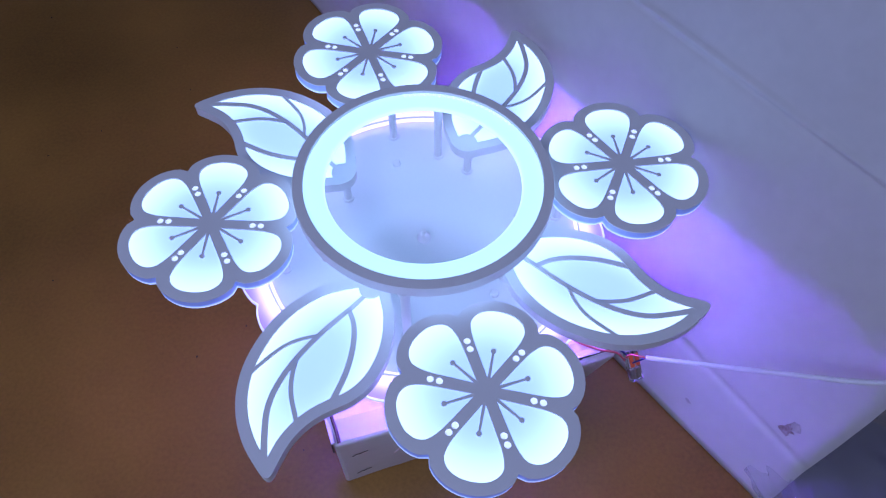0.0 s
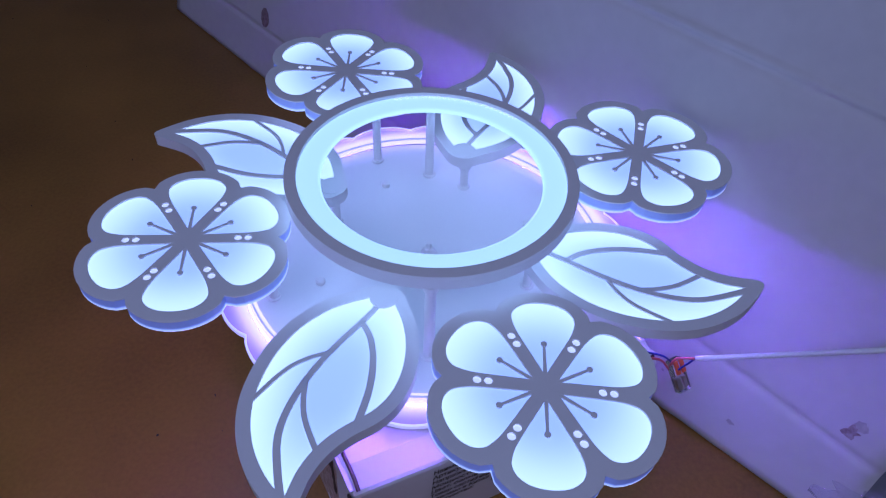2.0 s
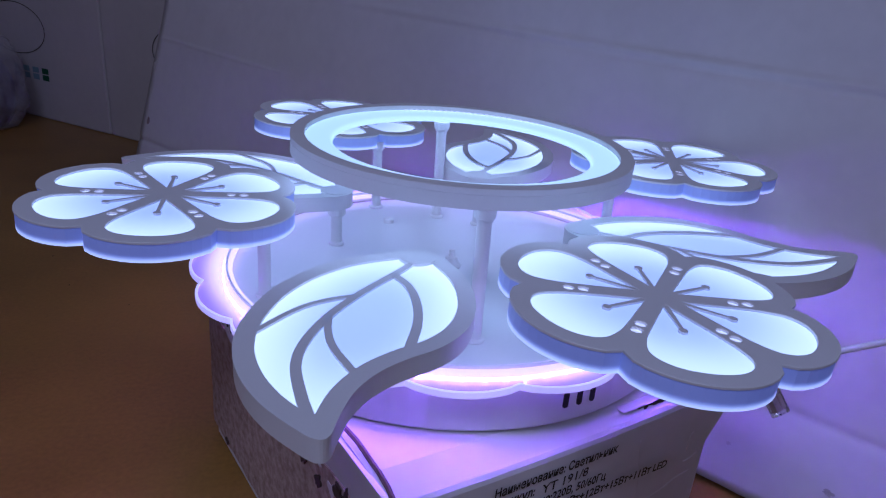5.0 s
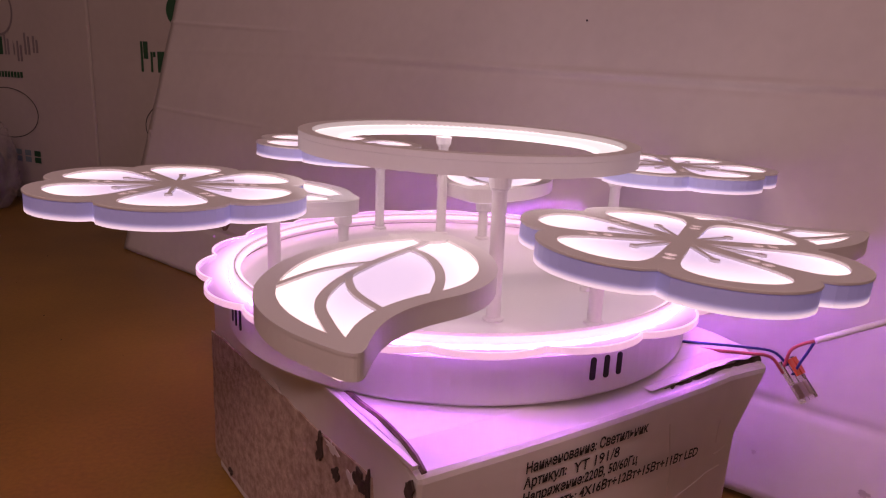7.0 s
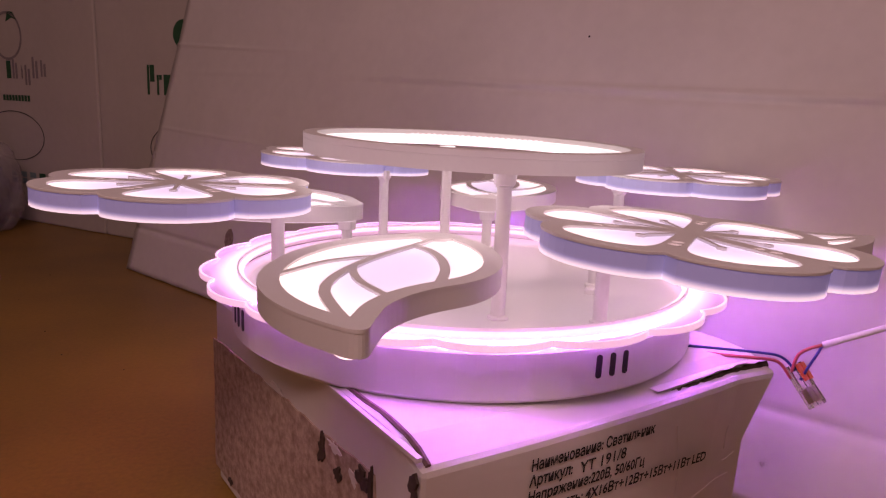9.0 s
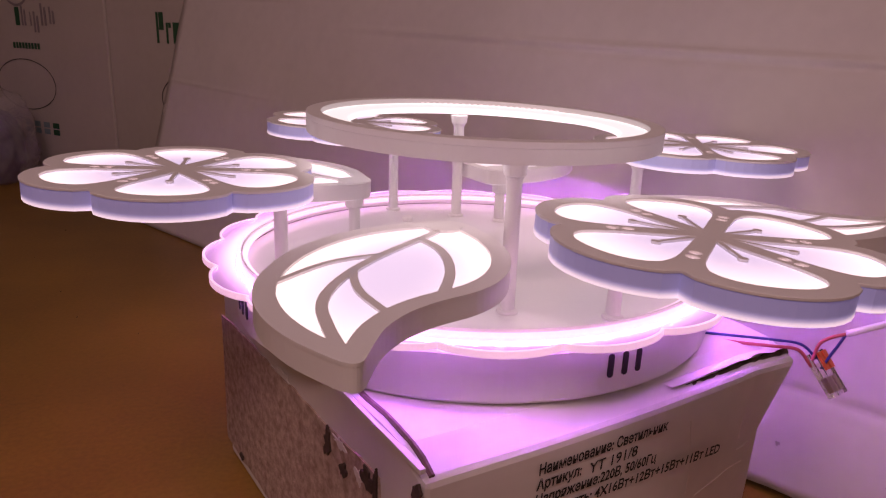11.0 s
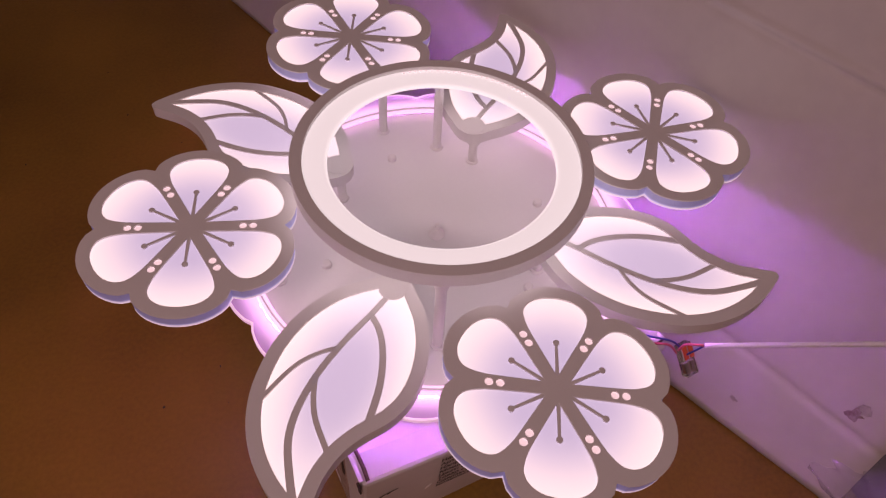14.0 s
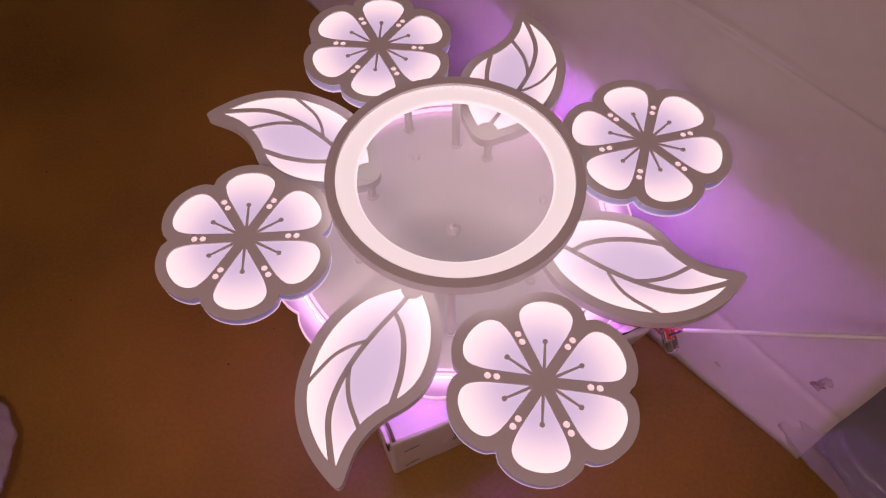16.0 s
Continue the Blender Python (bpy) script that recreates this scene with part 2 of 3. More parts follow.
def strip(points, w0, w1, z0, z1, bm=None):
    """A flat rib along a line, that tapers from w0 to w1."""
    pts = [Vector(p) for p in points]
    left, right = [], []
    for i, p in enumerate(pts):
        t = (pts[min(i + 1, len(pts) - 1)] - pts[max(i - 1, 0)]).normalized()
        w = (w0 + (w1 - w0) * i / (len(pts) - 1)) / 2
        left.append(p + Vector((-t.y, t.x)) * w)
        right.append(p - Vector((-t.y, t.x)) * w)
    bm = bm or bmesh.new()
    rows = [[bm.verts.new((q.x, q.y, z)) for q, z in ((a, z1), (b, z1), (b, z0), (a, z0))] for a, b in zip(left, right)]
    for r, q in zip(rows, rows[1:]):
        for k in range(4):
            bm.faces.new((r[k], r[(k + 1) % 4], q[(k + 1) % 4], q[k]))
    bm.faces.new(rows[0][::-1]), bm.faces.new(rows[-1])
    return bm


def block(x0, x1, y0, y1, z0, z1, bm=None):
    bm = bm or bmesh.new()
    v = [bm.verts.new((x, y, z)) for z in (z0, z1) for x, y in ((x0, y0), (x1, y0), (x1, y1), (x0, y1))]
    for f in ((3, 2, 1, 0), (4, 5, 6, 7), (0, 1, 5, 4), (1, 2, 6, 5), (2, 3, 7, 6), (3, 0, 4, 7)):
        bm.faces.new([v[k] for k in f])
    return bm


# ---- structure: floor, walls, ceiling ----
X0, X1, Y0, Y1, HIGH = -2.6, 1.9, -2.4, 3.2, 2.6
tagged(part("floor", block(X0, X1, Y0, Y1, -0.1, 0.0), FLOOR), "worn brown linoleum floor with small specks", "floor", kind="structure")
for name, box in (("wall_north", (X0 - 0.1, X1 + 0.1, Y1, Y1 + 0.1)), ("wall_south", (X0 - 0.1, X1 + 0.1, Y0 - 0.1, Y0)),
                  ("wall_west", (X0 - 0.1, X0, Y0, Y1)), ("wall_east", (X1, X1 + 0.1, Y0, Y1))):
    tagged(part(name, block(*box, -0.1, HIGH), PLASTER), "plain plastered room wall", "wall", kind="structure")
tagged(part("ceiling", block(X0 - 0.1, X1 + 0.1, Y0 - 0.1, Y1 + 0.1, HIGH, HIGH + 0.1), PLASTER), "plain plastered ceiling", "ceiling", kind="structure")
# Added lamp, out of view below the ceiling, tilted towards the chandelier.
room = bpy.data.lights.new("room_light", "AREA")
room.shape, room.size, room.size_y, room.energy, room.color = "RECTANGLE", 1.2, 0.6, ROOM_LIGHT, (1.0, 0.95, 0.87)
new("room_light", room).matrix_basis = look((-0.85, -1.7, HIGH - 0.2), (0.0, 0.1, 0.2))


# ---- chandelier, lying on its base plate ----
PLATE_LOW, PLATE_TOP = 0.2325, 0.279
LEAF_Z, RING_Z = 0.3465, 0.4238
lamp = thing("chandelier", "lit white chandelier with flower and leaf panels, standing on a carton", "chandelier", (0, 0, PLATE_LOW))
LIFT = PLATE_LOW


def under_lamp(ob, z=0.0, x=0.0, y=0.0, turn=0.0):
    """Sets a part of the chandelier at its place, given from the floor."""
    ob.matrix_basis = pose(x, y, z - LIFT, 0, 0, turn)
    return ob


base = under_lamp(part("base_plate", lathe([(0.0, 0.0), (0.238, 0.0), (0.2405, 0.003), (0.2405, 0.0410), (0.239, 0.0445), (0.236, 0.0465), (0.0, 0.0465)], 96),
                       PLATE_PAINT, lamp, "round white painted metal base", smooth=False), PLATE_LOW)
for a in (-73.0, -164.0, 15, 100):
    for k in range(3):
        slot = slab([[Vector((0.0029 * math.cos(q), (0.0072 if math.sin(q) > 0 else -0.0072) + 0.0029 * math.sin(q))) for q in [math.tau * j / 14 + 0.01 for j in range(14)]]], 0, 0.0012)
        b = part("vent_slot", slot, DARK_SLOT, base, "dark slot in the rim")
        q = radians(a + (k - 1) * 3.4)
        b.matrix_basis = pose(0.2400 * math.cos(q), 0.2400 * math.sin(q), 0.0255, 90, 0, math.degrees(q) + 90)
LOBES = 18
lobed = []
for k in range(LOBES * 10):
    u = k / (LOBES * 10)
    r = 0.2595 + 0.0115 * abs(math.sin(math.pi * u * LOBES)) ** 0.75
    lobed.append(Vector((r * math.cos(math.tau * u + 0.192), r * math.sin(math.tau * u + 0.192))))
skirt = under_lamp(part("scalloped_ring", slab([lobed, circle(0, 0, 0.229, 120)], 0.0, 0.004), [ACRYLIC_GLOW], lamp, "scalloped frosted acrylic ring glowing violet"), 0.2862)
part("rim_edge", slab([[p * 1.002 for p in lobed], [p * 0.9925 for p in lobed]], -0.0006, 0.0048), ACRYLIC_RIM, skirt, "brighter scalloped edge")
under_lamp(part("cover_disc", lathe([(0.0, 0.0), (0.2255, 0.0), (0.2275, 0.001), (0.2275, 0.002), (0.0, 0.002)], 96), PLATE_PAINT, lamp, "glossy white disc on the base"), PLATE_TOP)
led_mesh = mesh_from("led", block(-0.0004, 0.0006, -0.0022, 0.0022, -0.0013, 0.0013), LED_GLOW)
under_lamp(part("strip_holder", lathe([(0.2335, 0.0), (0.2352, 0.0), (0.2352, 0.0062), (0.2335, 0.0062), (0.2335, 0.0)], 120), WHITE_PAINT, lamp, "thin white rim behind the light strip"), 0.2866)
carrier = under_lamp(part("strip_carrier", lathe([(0.2362, -0.0022), (0.2378, -0.0022), (0.2378, 0.0032), (0.2362, 0.0032), (0.2362, -0.0022)], 120), WHITE_PAINT, lamp, "thin white band that carries the light strip"), 0.2822)
part("led_strip", lathe([(0.2380, -0.0018), (0.2384, -0.0018), (0.2384, 0.0020), (0.2380, 0.0020), (0.2380, -0.0018)], 120),
     glow("strip_glow", (0.60, 0.2, 1.0), (0.60, 0.2, 1.0), 0.1, 0.3, STRIP, STRIP), carrier, "violet light strip round the base")
for k in range(84):
    q = math.tau * k / 84
    d = new("led", led_mesh)
    d.parent = carrier
    d.matrix_basis = pose(0.2388 * math.cos(q), 0.2388 * math.sin(q), 0.0, 0, 0, math.degrees(q))


def post(angle, r, radius, top, cap=True):
    """A round post that stands on the disc, with a foot collar and a wider cap under what it carries."""
    x, y = r * math.cos(radians(angle)), r * math.sin(radians(angle))
    h = top - PLATE_TOP - 0.002
    rows = [(0.0, 0.0), (radius * 1.45, 0.0), (radius * 1.5, 0.0008), (radius * 1.4, 0.0024), (radius, 0.0034)]
    if cap:
        rows += [(radius, h - 0.0125), (radius * 1.2, h - 0.0120), (radius * 1.2, h - 0.0100), (radius * 1.45, h - 0.0092), (radius * 1.6, h - 0.0015)]
    else:
        rows += [(radius, h - 0.001)]
    rows += [(rows[-1][0], h), (0.0, h)]
    return under_lamp(part("post", lathe(rows, 24), WHITE_PAINT, lamp), PLATE_TOP + 0.002, x, y)


DROOPS = (3.2, 0.8, 2.2, 1.6)
FLOWERS = ((-72.2, 0.3015, -9.2, 0.3783), (12.5, 0.2913, 9.8, 0.3865), (109.0, 0.3015, -6.0, 0.384), (192.9, 0.286, 0.0, 0.384))
LEAVES = ((0.0, -0.0005, 0.0, 1.0), (94.2, -0.0125, -0.0165, 1.0), (184.0, 0.0126, -0.006, 1.0), (263.4, 0.0091, -0.0118, 1.025))
for a, flower_at in zip((-69.0, 12.5, 106.2, 199.0), FLOWERS):
    post(a, 0.206, 0.0061, flower_at[3] - 0.0130)
for a, r in ((-93.6, 0.170), (83.8, 0.161)):
    post(a, r, 0.0063, RING_Z - 0.0172)
for a, r in ((-115.3, 0.146), (-29.0, 0.1415), (63.4, 0.1455), (150.5, 0.1356)):
    post(a, r, 0.0061, LEAF_Z - 0.029, False)
for x, y in ((-0.138, -0.047), (0.144, 0.042), (0.108, -0.098), (-0.048, 0.138)):
    under_lamp(part("stud", lathe([(0, 0), (0.0062, 0), (0.0062, 0.005), (0.0045, 0.0065), (0, 0.0065)], 16), WHITE_PAINT, lamp), PLATE_TOP + 0.002, x, y)
under_lamp(part("centre_cap", lathe([(0, 0), (0.0105, 0), (0.0108, 0.002), (0.0078, 0.006), (0.0062, 0.011), (0.0034, 0.0125), (0.0032, 0.0195), (0, 0.020)], 24), WHITE_PAINT, lamp, "short threaded stub in the middle"), PLATE_TOP + 0.002, 0.003, -0.004)

# flower meshes, shared by the four flowers
PETAL_HALF = [(0.015, 0.0), (0.024, 0.0058), (0.038, 0.0135), (0.052, 0.0212), (0.066, 0.0283), (0.078, 0.0322), (0.087, 0.0325), (0.0960, 0.0275), (0.1030, 0.0165)]
PETAL = smooth_loop(PETAL_HALF + [(0.1055, 0.0)] + [(u, -v) for u, v in PETAL_HALF[:0:-1]], 4)


def turned(loop, degrees):
    c, s = math.cos(radians(degrees)), math.sin(radians(degrees))
    return [Vector((p.x * c - p.y * s, p.x * s + p.y * c)) for p in loop]


OUTLINE = []
for k in range(6):
    arc = []
    for j in range(14):
        a = radians(-30 + 60 * j / 14)
        arc.append(Vector(((0.0997 + 0.0200 * math.cos(a * 3) ** 0.62) * math.cos(a), (0.0997 + 0.0200 * max(0.0, math.cos(a * 3)) ** 0.62) * math.sin(a))) if abs(math.cos(a * 3)) > 1e-6 else Vector((0.0997 * math.cos(a), 0.0997 * math.sin(a))))
    OUTLINE += turned(arc, 60 * k + 30)
DOTS = [turned([Vector((r, 0))], 60 * k)[0] for k in range(6) for r in (0.0553, 0.0662)]
HOLES = [turned(PETAL, 60 * k + 30) for k in range(6)] + [circle(p.x, p.y, 0.0042, 10) for p in DOTS]
face_mesh = mesh_from("face_plate", slab([OUTLINE] + HOLES, -0.0022, 0.0), WHITE_PAINT)
panel_mesh = mesh_from("petal_panel", slab([turned(PETAL, 30)], -0.006, -0.0024), PETAL_GLOW)
dot_mesh = mesh_from("light_dot", lathe([(0, -0.004), (0.0045, -0.004), (0.0045, -0.0024), (0, -0.0024)], 10), glow("dot_glow", (1, 0.97, 0.96), (1, 0.97, 0.96), 0, 1, 0.8, 0.8))
stamen_mesh = mesh_from("stamen", lathe([(0, -0.0022), (0.0033, -0.0022), (0.0033, -0.0002), (0, -0.0002)], 12, strip([(0.006, 0), (0.051, 0)], 0.0042, 0.0026, -0.0022, -0.0003), at=(0.0515, 0)), WHITE_PAINT)
side_mesh = mesh_from("side_wall", wall_of(inset(OUTLINE, 0.0008), -0.0170, -0.0024), SIDE_GLOW)
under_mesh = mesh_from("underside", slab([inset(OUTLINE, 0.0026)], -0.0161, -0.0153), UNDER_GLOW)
for (a, r, turn, z), droop in zip(FLOWERS, DROOPS):
    flower = new("flower", face_mesh)
    flower.matrix_basis = pose(r * math.cos(radians(a)), r * math.sin(radians(a)), z - LIFT, 0, 0, a) @ pose(0, 0, 0, 0, droop, turn - a) @ Matrix.Diagonal((1.018, 1.018, 1.0, 1.0))
    flower.parent = lamp
    tagged(flower, "six-petalled white flower panel, lit from within")
    b = flower.modifiers.new("bevel", "BEVEL")
    b.width, b.segments, b.limit_method, b.angle_limit = 0.0004, 1, "ANGLE", radians(60)
    for k in range(6):
        for name, me, q in (("petal_panel", panel_mesh, 60 * k), ("stamen", stamen_mesh, 60 * k + 30)):
            o = new(name, me)
            o.parent, o.matrix_basis = flower, pose(0, 0, 0, 0, 0, q)
    for p in DOTS:
        o = new("light_dot", dot_mesh)
        o.parent, o.matrix_basis = flower, pose(p.x, p.y, 0)
    for name, me in (("side_wall", side_mesh), ("underside", under_mesh)):
        o = new(name, me)
        o.parent = flower

# leaf meshes, shared by the four leaves
LEAF_LOOP = smooth_loop([(-0.064, -0.1145), (-0.081, -0.1195), (-0.101, -0.1245), (-0.129, -0.136), (-0.162, -0.162), (-0.188, -0.198), (-0.205, -0.243), (-0.209, -0.282), (-0.203, -0.318), (-0.189, -0.350),
                         (-0.170, -0.376), (-0.158, -0.388), (-0.150, -0.386), (-0.144, -0.370), (-0.134, -0.346), (-0.118, -0.325), (-0.097, -0.309), (-0.069, -0.294), (-0.048, -0.274),
                         (-0.033, -0.246), (-0.025, -0.212), (-0.025, -0.176), (-0.032, -0.146), (-0.038, -0.128), (-0.049, -0.1170)], 4)
LEAF_IN = inset(LEAF_LOOP, 0.0145)
VEINS = (([(-0.052, -0.124), (-0.075, -0.156), (-0.115, -0.201), (-0.142, -0.238), (-0.160, -0.274), (-0.1675, -0.306), (-0.165, -0.342), (-0.160, -0.372)], 0.0062, 0.0080),
         ([(-0.119, -0.206), (-0.143, -0.213), (-0.167, -0.228), (-0.202, -0.267)], 0.0044, 0.0048),
         ([(-0.085, -0.166), (-0.076, -0.190), (-0.074, -0.220), (-0.079, -0.256), (-0.092, -0.296)], 0.0066, 0.0078),
         ([(-0.1425, -0.237), (-0.1445, -0.262), (-0.142, -0.287), (-0.131, -0.320)], 0.0056, 0.0058))
leaf_face = mesh_from("leaf_face", slab([LEAF_LOOP, LEAF_IN], -0.0022, 0.0), WHITE_PAINT)
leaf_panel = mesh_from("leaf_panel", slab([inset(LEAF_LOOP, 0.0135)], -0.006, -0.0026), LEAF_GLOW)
leaf_side = mesh_from("leaf_side", wall_of(inset(LEAF_LOOP, 0.0003), -0.0165, -0.0022), WHITE_PAINT)
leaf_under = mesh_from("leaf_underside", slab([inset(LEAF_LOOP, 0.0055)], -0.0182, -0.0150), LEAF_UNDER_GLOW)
tip_mesh = mesh_from("tip_light", lathe([(0, -0.0205), (0.006, -0.0200), (0.0085, -0.0183), (0.0085, -0.0165), (0, -0.0165)], 20, at=(-0.1585, -0.3725)), glow("tip_glow", (1, 0.98, 0.92), (1, 0.98, 0.92), 0, 1, 1.6, 1.6))
vein_meshes = [mesh_from("vein", strip(smooth_line(p), w0, w1, -0.0024, -0.0004), WHITE_PAINT) for p, w0, w1 in VEINS]
stem_mesh = mesh_from("stem_cover", slab([circle(-0.059, -0.133, 0.0165, 20)], -0.0021, 0.0005), WHITE_PAINT)
bracket_mesh = mesh_from("bracket", lathe([(0, -0.030), (0.0088, -0.030), (0.0098, -0.0285), (0.0102, -0.0183), (0, -0.0183)], 20, at=(-0.062, -0.132)), WHITE_PAINT)
for a, x, y, size in LEAVES:
    leaf = under_lamp(new("leaf", leaf_face), LEAF_Z, x, y, a)
    leaf.matrix_basis = leaf.matrix_basis @ Matrix.Diagonal((size, size, 1, 1))
    leaf.parent = lamp
    tagged(leaf, "curved white leaf panel with dark veins, lit from within")
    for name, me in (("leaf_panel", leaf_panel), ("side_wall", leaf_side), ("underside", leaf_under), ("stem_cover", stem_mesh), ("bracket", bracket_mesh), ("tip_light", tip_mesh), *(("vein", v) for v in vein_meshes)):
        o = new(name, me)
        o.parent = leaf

ring = under_lamp(part("ring", slab([circle(0, 0, 0.1745, 96), circle(0, 0, 0.1605, 96)], -0.0058, 0.0), WHITE_PAINT, lamp, "white ring panel with a lit inner band", bevel=0.0007), RING_Z, 0.0050, -0.0052)
ring.matrix_basis = pose(0.0050, -0.0052, RING_Z + 0.0015 - LIFT, 0.3, 1.1, 0)
part("outer_wall", slab([circle(0, 0, 0.1743, 96), circle(0, 0, 0.1725, 96)], -0.0185, -0.0058), WHITE_PAINT, ring)
part("light_band", lathe([(0.1615, -0.0060), (0.150, -0.0060), (0.1365, -0.0068), (0.1342, -0.0076), (0.1330, -0.0088), (0.1327, -0.0112)], 96), RING_GLOW, ring, "glowing white inner band", smooth=True)
part("inner_lip", lathe([(0.1327, -0.0112), (0.1325, -0.0122), (0.1336, -0.0132), (0.135, -0.0132)], 96), RING_GLOW, ring)
part("underside", lathe([(0.1726, -0.018), (0.160, -0.0172), (0.135, -0.0133)], 96), RING_UNDER_GLOW, ring, smooth=True)

bead_mesh = mesh_from("bead", lathe([(0, 0), (0.0021, 0.0002), (0.0022, 0.0008), (0.0013, 0.0014), (0, 0.0016)], 10), glow("bead_glow", (0.92, 1.0, 0.97), (0.92, 1.0, 0.97), 0, 1, 0.85, 0.85), True)
for k in range(24):
    q = radians(43 + 2.6 * k)
    o = new("bead", bead_mesh)
    o.parent, o.matrix_basis = ring, pose(0.1590 * math.cos(q), 0.1590 * math.sin(q), -0.0061)

# ---- carton under the chandelier ----
BOX_TURN = 21.4
BW, BD, BH = 0.414, 0.448, 0.2320
carton = thing("cardboard_box", "battered white carton with black printed text and a torn brown side", "box", (-0.1025, -0.3075, 0), BOX_TURN)
bm = bmesh.new()
N = 14


def box_point(u, v, w):
    """A point of the carton's skin, a little crushed at its corners and edges."""
    p = Vector((u * BW, v * BD, w * BH))
    edge = min(v, 0.12) / 0.12
    if w > 0.5:
        p.z -= 0.016 * (1 - edge) ** 2 * (w - 0.5) * 2 + 0.006 * max(0.0, u - 0.85) / 0.15 * (w - 0.5) * 2
    p.x += (0.010 - 0.0365 * min(1.0, (1 - w) / 0.35) + 0.016 * max(0.0, 0.65 - w)) * max(0.0, u - 0.8) / 0.2 * (1 - v)
    p.y += 0.019 * (1 - w) ** 1.3 * (1 - v) - 0.005 * math.sin(math.pi * min(1.0, u)) * (1 - v) * (w > 0.02) * min(1.0, 2 * w)
    p.y += 0.0025 * (1 + math.sin(5.1 * u + 3 * w)) * (1 - v) * (0.25 if 0.2 < u < 0.82 else 1.0) * 0.4
    return p


def sheet_of(bm, f, nu, nv):
    vs = [[bm.verts.new(f(i / nu, j / nv)) for j in range(nv + 1)] for i in range(nu + 1)]
    for i in range(nu):
        for j in range(nv):
            bm.faces.new((vs[i][j], vs[i + 1][j], vs[i + 1][j + 1], vs[i][j + 1]))


sheet_of(bm, lambda a, b: box_point(a, 0, b), N, N)
sheet_of(bm, lambda a, b: box_point(1, a, b), N, N)
sheet_of(bm, lambda a, b: box_point(1 - a, 1, b), N, N)
sheet_of(bm, lambda a, b: box_point(0, 1 - a, b), N, N)
sheet_of(bm, lambda a, b: box_point(a, b, 1), N, N)
sheet_of(bm, lambda a, b: box_point(a, 1 - b, 0), N, N)
bmesh.ops.remove_doubles(bm, verts=bm.verts, dist=1e-5)
part("body", bm, CARDBOARD, carton, bevel=0.005)

# torn brown side: the white skin is peeled off
random.seed(5)
torn = []
for k in range(60):
    u = k / 60
    if u < 0.35:
        x, y = 0.062 + 0.393 * (u / 0.35), 0.185 - 0.006 * (u / 0.35)
    elif u < 0.5:
        x, y = 0.455, 0.179 - 0.165 * (u - 0.35) / 0.15
    elif u < 0.85:
        x, y = 0.455 - 0.393 * (u - 0.5) / 0.35, 0.014
    else:
        x, y = 0.062, 0.014 + 0.171 * (u - 0.85) / 0.15
    torn.append(Vector((x + random.uniform(-0.002, 0.002), y + random.uniform(-0.002, 0.002))))
t = part("torn_side", slab([torn], 0, 0.0016), KRAFT, carton, "torn brown cardboard where the white skin is peeled off")
t.matrix_basis = Matrix(((0, 0, -1, 0.0), (1, 0, 0, 0), (0, 1, 0, 0), (0, 0, 0, 1)))
for x, y, s, h in ((0.152, 0.167, 0.007, 0.016), (0.122, 0.160, 0.008, 0.008), (0.078, 0.176, 0.013, 0.010), (0.066, 0.150, 0.004, 0.04), (0.006, 0.203, 0.007, 0.014), (0.40, 0.02, 0.01, 0.006)):
    loop = [Vector((x + s * k1 * math.cos(q), y + h * k1 * math.sin(q))) for q, k1 in [(math.tau * k / 17, random.uniform(0.3, 1.15)) for k in range(17)]]
    d = part("torn_hole", slab([loop], 0.0012, 0.0034), KRAFT_DARK, carton, "dark torn hole")
    d.matrix_basis = t.matrix_basis.copy()
for x, y, s, h in ((0.130, 0.180, 0.014, 0.006), (0.095, 0.168, 0.008, 0.008), (0.255, 0.186, 0.016, 0.004), (0.10, 0.03, 0.012, 0.006)):
    loop = [Vector((x + s * k1 * math.cos(q), y + h * k1 * math.sin(q))) for q, k1 in [(math.tau * k / 17, random.uniform(0.3, 1.15)) for k in range(17)]]
    d = part("paper_scrap", slab([loop], 0.001, 0.0022), CARDBOARD, carton, "scrap of white paper skin")
    d.matrix_basis = t.matrix_basis.copy()
# the raised flap edge beside the top, and the torn corner of the top
flap = [(-0.0005, 0.003), (0.004, 0.003), (0.006, 0.10), (0.009, 0.20), (0.003, 0.26), (-0.0005, 0.26)]
f = part("top_flap", slab([[Vector(p) for p in flap]], 0, 0.0035), CARDBOARD, carton, "folded white flap edge")
f.matrix_basis = pose(-0.002, 0, BH - 0.0085, 1.6, 0, 0)
top_of = lambda y: BH - 0.016 * (1 - min(y / BD, 0.12) / 0.12) ** 2
line = [(0.0078 + 0.0006 * math.sin(31 * k / 20), y, top_of(y) + 0.0001) for k, y in [(k, 0.004 + 0.26 * k / 20) for k in range(21)]]
part("flap_gap", tube(line, 0.0025, 6), KRAFT_GAP, carton, "dark torn gap along the flap")
# the torn upper edge of the front, its brown core showing, and the paper that curls up beside it
bm = bmesh.new()
rows = []
for k in range(25):
    u = k / 24
    x, h = 0.262 + 0.150 * u, 0.0016 + 0.0030 * u * (0.5 + abs(noise.noise((14 * u, 0.3, 0)) + 0.5))
    p = box_point(min(1.0, x / BW), 0.012, 1.0)
    rows.append([bm.verts.new(p + Vector(q)) for q in ((0, 0.004, -0.002), (0, 0.0035 - 0.0015 * noise.noise((19 * u, 2.0, 0)), 0.3 * h), (0, 0.006, h), (0, 0.0095 + 0.002 * noise.noise((23 * u, 5.0, 0)), 0.6 * h), (0, 0.0105, -0.001))])
for a, b in zip(rows, rows[1:]):
    for k in range(4):
        bm.faces.new((a[k], a[k + 1], b[k + 1], b[k]))
bm.faces.new(rows[0]), bm.faces.new(rows[-1][::-1])
